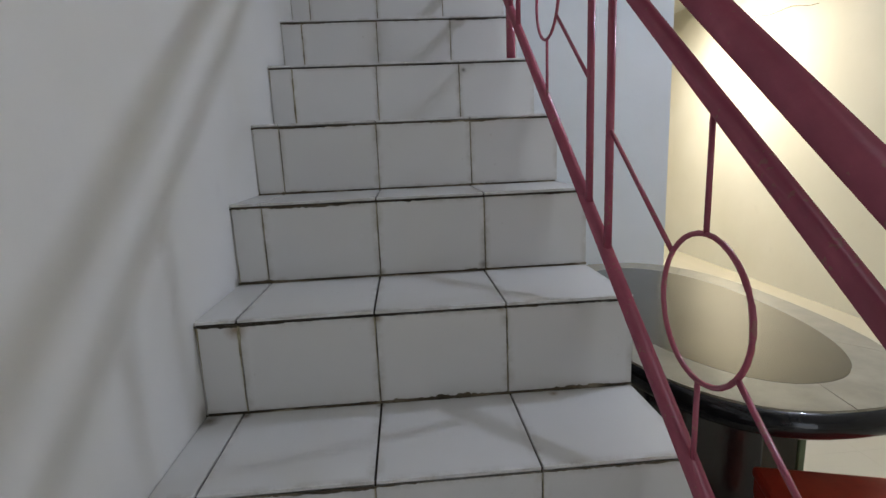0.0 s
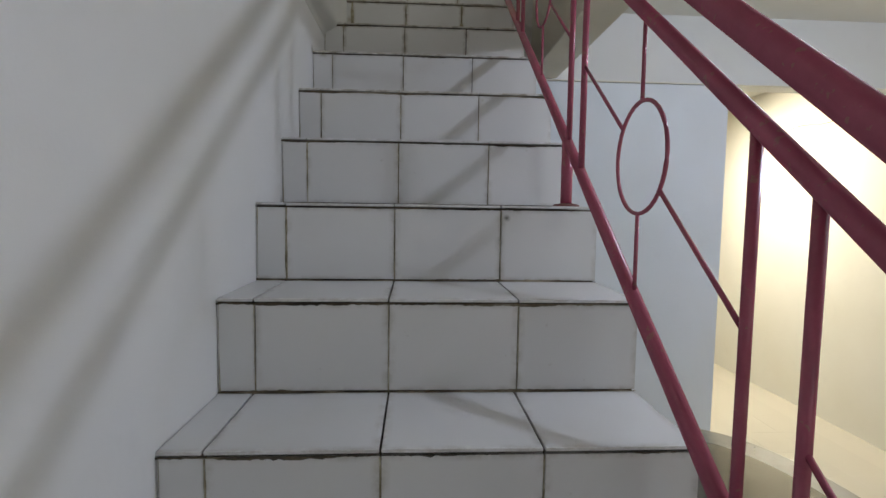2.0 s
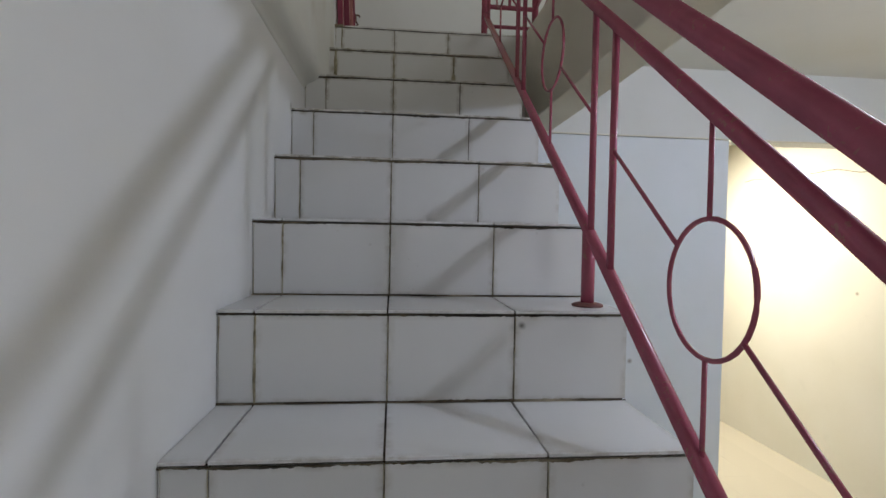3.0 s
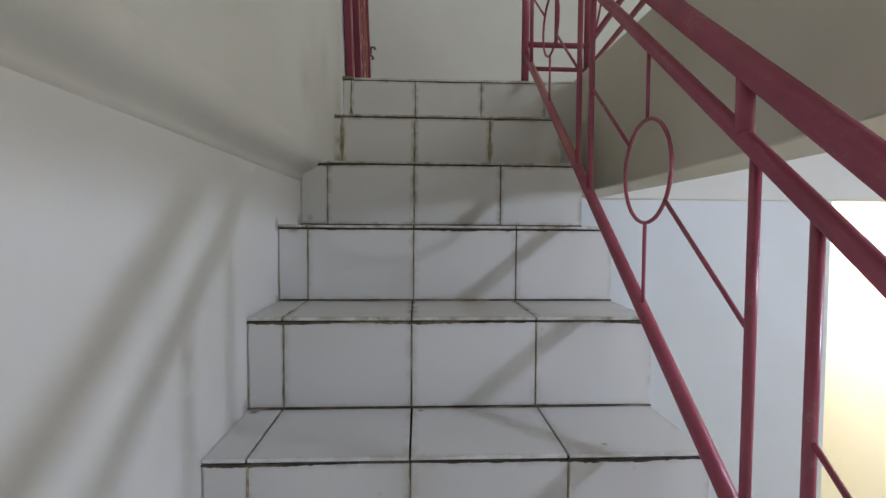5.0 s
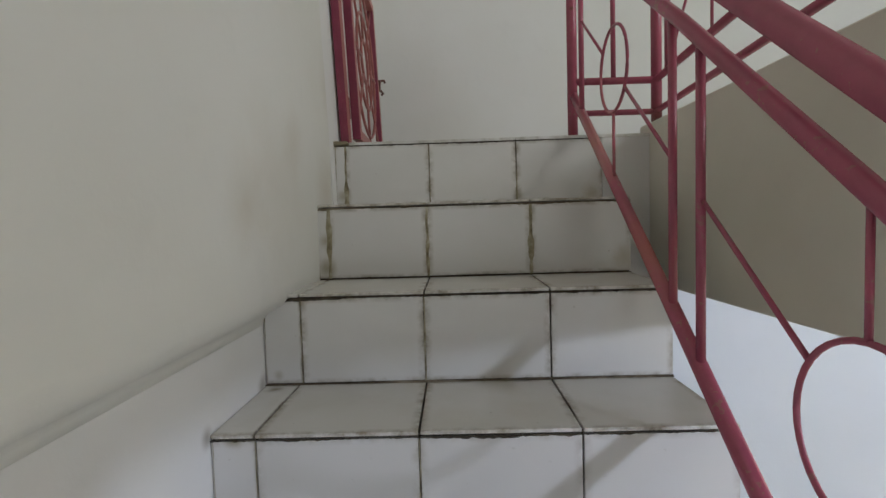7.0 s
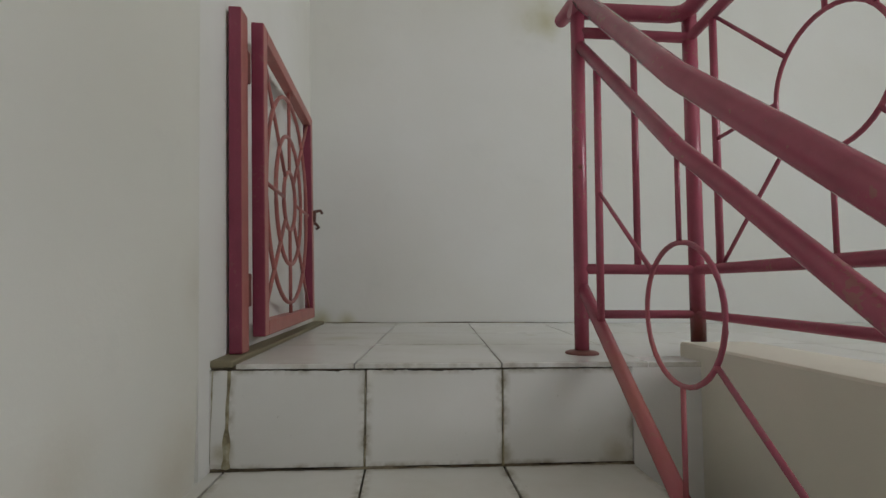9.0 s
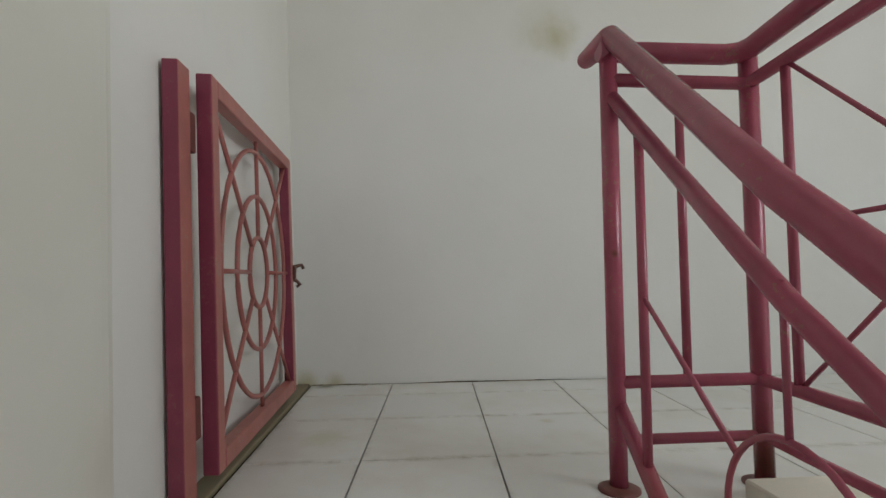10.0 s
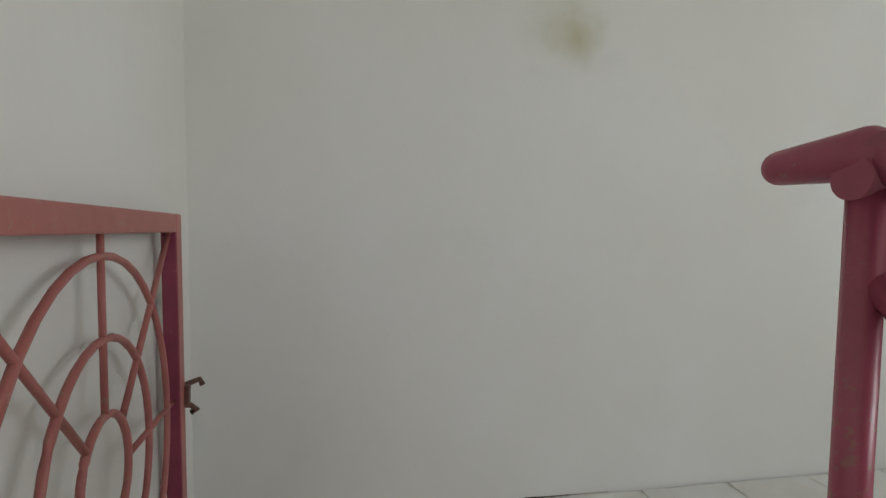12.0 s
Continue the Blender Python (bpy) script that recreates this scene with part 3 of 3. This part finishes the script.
for k in range(3):
    yn = by - 1.50 * k
    for y in (yn - 0.100, yn - 0.705, yn - 0.800, yn - 1.40):
        bar("baluster", well_railing, (well_x(y), y, za), (well_x(y), y, zs), BAR_R)
    for yc, ya, yb in ((yn - 0.408, yn - 0.100, yn - 0.705), (yn - 1.10, yn - 0.800, yn - 1.40)):
        zc = (za + zs) / 2
        ring(well_railing, (well_x(yc), yc, zc), 0.105, ROD_R)
        for dz in (1, -1):
            bar("strut", well_railing, (well_x(yc), yc, zc + dz * 0.105), (well_x(yc), yc, zc + dz * 0.262), ROD_R, n=8)
        for ye in (ya, yb):
            for ze in (za, zs, zc):
                v = Vector((0, ye - yc, ze - zc)).normalized() * 0.105
                bar("strut", well_railing, (well_x(yc), yc + v.y, zc + v.z), (well_x(ye), ye, ze), ROD_R, n=8)

# ---- gate ----
def lean(bm):
    """Shears the post and the gate like the landing wall, to fit the camera's view."""
    for v in bm.verts:
        v.co.x -= LEAN * (v.co.z - LAND)


def shade_faces(ob):
    """Shading put into the paint: dark mauve on y-facing faces, lighter salmon elsewhere."""
    ob.data.materials.append(M_GATE_SHADE)
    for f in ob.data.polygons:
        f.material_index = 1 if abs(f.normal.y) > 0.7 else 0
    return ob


gate_post = thing("gate_post", (0.085, 3.44, LAND), "square mauve painted steel gate post against the white wall", "gate post")
bm = bmesh.new()
box(bm, 0.080, 0.106, 3.418, 3.464, LAND + 0.007, LAND + 0.724, 0.002)
lean(bm)
shade_faces(part("post", bm, M_GATE, gate_post))

gate = thing("gate", (0.10, 3.50, LAND + 0.03), "open mauve steel gate, rings and spokes, against the wall", "gate")
GA, GB = Vector((0.118, 3.492, 0)), Vector((0.104, 4.162, 0))
g_dir = (GB - GA).normalized()
g_len = (GB - GA).length
g0, g1 = LAND + 0.034, LAND + 0.730


def on_gate(u, z):
    p = GA + g_dir * u
    return (p.x - LEAN * (z - LAND), p.y, z)


def gate_bar(u0, u1, z0, z1):
    bm = bmesh.new()
    box(bm, -0.014, 0.014, u0, u1, z0, z1, 0.003)
    ang = math.atan2(-g_dir.x, g_dir.y)
    bmesh.ops.transform(bm, matrix=Matrix.Translation(GA) @ Matrix.Rotation(ang, 4, "Z"), verts=bm.verts)
    lean(bm)
    return shade_faces(part("frame_bar", bm, M_GATE, gate))


gate_bar(0, 0.034, g0, g1)
gate_bar(g_len - 0.034, g_len, g0, g1)
gate_bar(0.0345, g_len - 0.0345, g1 - 0.034, g1)
gate_bar(0.0345, g_len - 0.0345, g0, g0 + 0.034)
uc, zc = g_len / 2, (g0 + g1) / 2
ext_u, ext_z = g_len / 2 - 0.034, (g1 - g0) / 2 - 0.034
for r in (0.275, 0.173, 0.079):
    bm = bmesh.new()
    tube(bm, [on_gate(uc + r * math.cos(a) * 0.97, zc + r * math.sin(a) * 1.04) for a in [2 * math.pi * i / 40 for i in range(40)]], 0.0054, 8, closed=True)
    part("ring", bm, M_GATE, gate)
for du, dz in ((0, 1), (0, -1), (1, 0), (-1, 0), (1, 1), (-1, 1), (1, -1), (-1, -1)):
    v = Vector((du * ext_u, dz * ext_z))
    w = v.normalized() * 0.079
    bar("spoke", gate, on_gate(uc + w.x, zc + w.y), on_gate(uc + v.x, zc + v.y), 0.0048, M_GATE, 8)
for z in (g1 - 0.11, g0 + 0.10):
    bm = bmesh.new()
    box(bm, 0.088, 0.104, 3.4645, 3.4918, z - 0.035, z + 0.035, 0.003)
    lean(bm)
    part("hinge", bm, M_RUST, gate, "painted butt hinge")
bm = bmesh.new()
px, py, _ = on_gate(g_len, zc)
box(bm, px - 0.010, px + 0.022, py - 0.008, py + 0.010, zc - 0.018, zc + 0.022, 0.003)
tube(bm, [(px + 0.004, py, zc + 0.016), (px + 0.020, py + 0.014, zc + 0.022), (px + 0.034, py + 0.022, zc + 0.026), (px + 0.040, py + 0.022, zc + 0.014)], 0.0055, 8)
tube(bm, [(px + 0.004, py, zc - 0.018), (px + 0.020, py + 0.014, zc - 0.022), (px + 0.030, py + 0.022, zc - 0.034), (px + 0.020, py + 0.022, zc - 0.040)], 0.0055, 8)
part("latch", bm, M_LATCH, gate, "small rusty bolt latch")

slab("threshold", M_SILL, (0.070, 0.115, 3.337, 4.382, LAND - 0.008, LAND + 0.006), bevel=0.004)

# ---- lower room ----
# Assumed frame round the added upper fill, never in view.
slab("window_1", M_FRAMEWHITE, (3.44, 3.50, 0.65, 0.70, 3.5, 4.9), (3.44, 3.50, 2.50, 2.55, 3.5, 4.9), (3.44, 3.50, 0.7005, 2.4995, 3.5, 3.55), (3.44, 3.50, 0.7005, 2.4995, 4.85, 4.9), (3.45, 3.49, 1.58, 1.62, 3.5505, 4.8495))

lamp = thing("ceiling_lamp", (2.10, 1.47, 2.57), "white ceiling lamp holder hanging from the ceiling", "lamp")
bm = bmesh.new()
lathe(bm, [(0.045, 2.545), (0.05, 2.5695)], 2.10, 1.47)
part("rose", bm, M_FRAMEWHITE, lamp)
bm = bmesh.new()
lathe(bm, [(0.022, 2.42), (0.024, 2.47), (0.015, 2.5445)], 2.10, 1.47)
part("holder", bm, M_FRAMEWHITE, lamp)

table = thing("oval_table", (1.37, 1.86, 0), "low oval table, beige stone border, smoke-grey inlay, thick black rim", "table")


def oval(cx, cy, a, b, p=2.5, n=64):
    out = []
    for i in range(n):
        t = 2 * math.pi * i / n
        c, s = math.cos(t), math.sin(t)
        out.append((cx + a * math.copysign(abs(c) ** (2 / p), c), cy + b * math.copysign(abs(s) ** (2 / p), s)))
    return out


TZ = 0.655
bm = bmesh.new()
tube(bm, [(x, y, TZ - 0.036) for x, y in oval(1.375, 1.862, 0.386, 0.709)], 0.034, 14, closed=True)
part("rim", bm, M_BLACK, table, "glossy black rounded rim")
bm = bmesh.new()
def plate(bm, outline, z0, z1):
    top = [bm.verts.new((x, y, z1)) for x, y in outline]
    low = [bm.verts.new((x, y, z0)) for x, y in outline]
    bm.faces.new(top)
    bm.faces.new(list(reversed(low)))
    for i in range(len(top)):
        bm.faces.new((top[i], low[i], low[(i + 1) % len(top)], top[(i + 1) % len(top)]))


plate(bm, oval(1.375, 1.862, 0.398, 0.721), TZ - 0.012, TZ - 0.004)
part("tabletop", bm, M_SMEAR, table, "dull brown bed of the stone top")
bm = bmesh.new()
plate(bm, oval(1.390, 1.868, 0.288, 0.600, 2.2), TZ - 0.0035, TZ + 0.0005)
part("inlay", bm, M_MIRROR, table, "smoke-grey polished oval inlay")
inner, outer = oval(1.390, 1.868, 0.2888, 0.6008, 2.2, 80), oval(1.375, 1.862, 0.396, 0.719, 2.5, 80)
seams = [-44, -20, -8, 10, 36]
for a, c in zip(seams, seams[1:]):
    bm = bmesh.new()
    for i in range(a, c):
        f0, f1 = (0.03 if i == a else 0.0), (0.03 if i == c - 1 else 0.0)
        quad = []
        for line, m, f in ((inner, i, f0), (inner, i + 1, -f1), (outer, i + 1, -f1), (outer, i, f0)):
            p, q = Vector(line[m % 80]), Vector(line[(m + (1 if f >= 0 else -1)) % 80])
            quad.append(p.lerp(q, abs(f)))
        plate(bm, quad, TZ - 0.0035, TZ)
    bmesh.ops.remove_doubles(bm, verts=bm.verts, dist=0.0001)
    part("border_stone", bm, M_BORDER, table, "polished beige border stone")
bm = bmesh.new()
box(bm, 1.06, 1.42, 1.46, 2.30, 0.0, TZ - 0.0125, 0.01)
part("pedestal", bm, M_BLACK, table, "black pedestal box")
bm = bmesh.new()
box(bm, 1.421, 1.540, 1.48, 2.28, 0.0, TZ - 0.0125, 0.004)
part("side_panel", bm, M_OLIVE, table, "dark olive side panel")
bm = bmesh.new()
box(bm, 1.541, 1.562, 1.475, 2.285, 0.0, TZ - 0.0125, 0.004)
part("edge_strip", bm, M_GREEN, table, "pale green edge strip")

stool = thing("plastic_stool", (1.42, 1.08, 0), "red moulded plastic stool tucked beside the oval table", "stool")
turn = Matrix.Translation((1.25, 1.285, 0)) @ Matrix.Rotation(radians(-17), 4, "Z")


def stool_part(name, bm):
    bmesh.ops.transform(bm, matrix=turn, verts=bm.verts)
    return part(name, bm, M_RED, stool)


bm = bmesh.new()
box(bm, 0.0, 0.34, -0.34, 0.0, 0.410, 0.440, 0.012)
stool_part("seat", bm)
bm = bmesh.new()
box(bm, 0.006, 0.334, -0.334, -0.006, 0.365, 0.4095, 0.006)
stool_part("apron", bm)
for x in (0.03, 0.31):
    for y in (-0.31, -0.03):
        bm = bmesh.new()
        box(bm, x - 0.022, x + 0.022, y - 0.022, y + 0.022, 0.0, 0.3645, 0.006)
        stool_part("leg", bm)

# ---- floor tiles ----
upper_floor = [o for o in bpy.data.objects if o.name == "floor_upper"][0]
ys = [4.377, 4.220, 3.945, 3.640, 3.333]


def floor_tile(parent, name, mat, x0, x1, y0, y1, z, skew=0.0):
    bm = bmesh.new()
    box(bm, x0 + 0.0014, x1 - 0.0014, y0 + 0.0004, y1 - 0.0004, z - 0.0095, z + random.uniform(-0.0004, 0.0004), 0.001)
    for v in bm.verts:
        v.co.x += skew * (v.co.y - 3.62) * min(1.0, max(0.0, (v.co.x - 0.13) / 0.2))
    ob = mesh_object(name, bm, mat)
    ob.parent = parent
    return ob


for y1, y0 in zip(ys, ys[1:]):
    xs = [0.120, 0.352] + [0.628 + 0.287 * i for i in range(10)]
    for x0, x1 in zip(xs, xs[1:]):
        floor_tile(upper_floor, "tile", M_FTILE, x0, x1, y0, y1, LAND, 0.060)
ragged(upper_floor, "grime_line", 0.12, 1.15, 4.3822, LAND + 0.0005, 0.0, 0.0035, False, 0.002)
for i in range(7):
    for j in range(4):
        floor_tile(upper_floor, "tile", M_FTILE, 1.161 + 0.287 * i, 1.161 + 0.287 * (i + 1), 3.333 - 0.287 * (j + 1), 3.333 - 0.287 * j, LAND)

bm = bmesh.new()
for i in range(8):
    for j in range(20):
        x, y = 1.161 + 0.287 * i, 3.333 - 0.287 * (j + 1)
        if i == 7 or j > 3:
            box(bm, x + 0.0015, x + 0.2855, y + 0.0015, y + 0.2855, LAND - 0.0095, LAND)
tagged(mesh_object("upper_floor_tiles", bm, M_FTILE), kind="stuff")

bm = bmesh.new()
for i in range(15):
    for j in range(28):
        x, y = -0.2 + 0.262 * i, -1.9 + 0.292 * j
        if x + 0.26 < 3.42:
            box(bm, x + 0.0004, x + 0.2616, y + 0.0004, y + 0.2916, -0.0115, 0.0)
tagged(mesh_object("floor_tiles", bm, M_LTILE), kind="stuff")
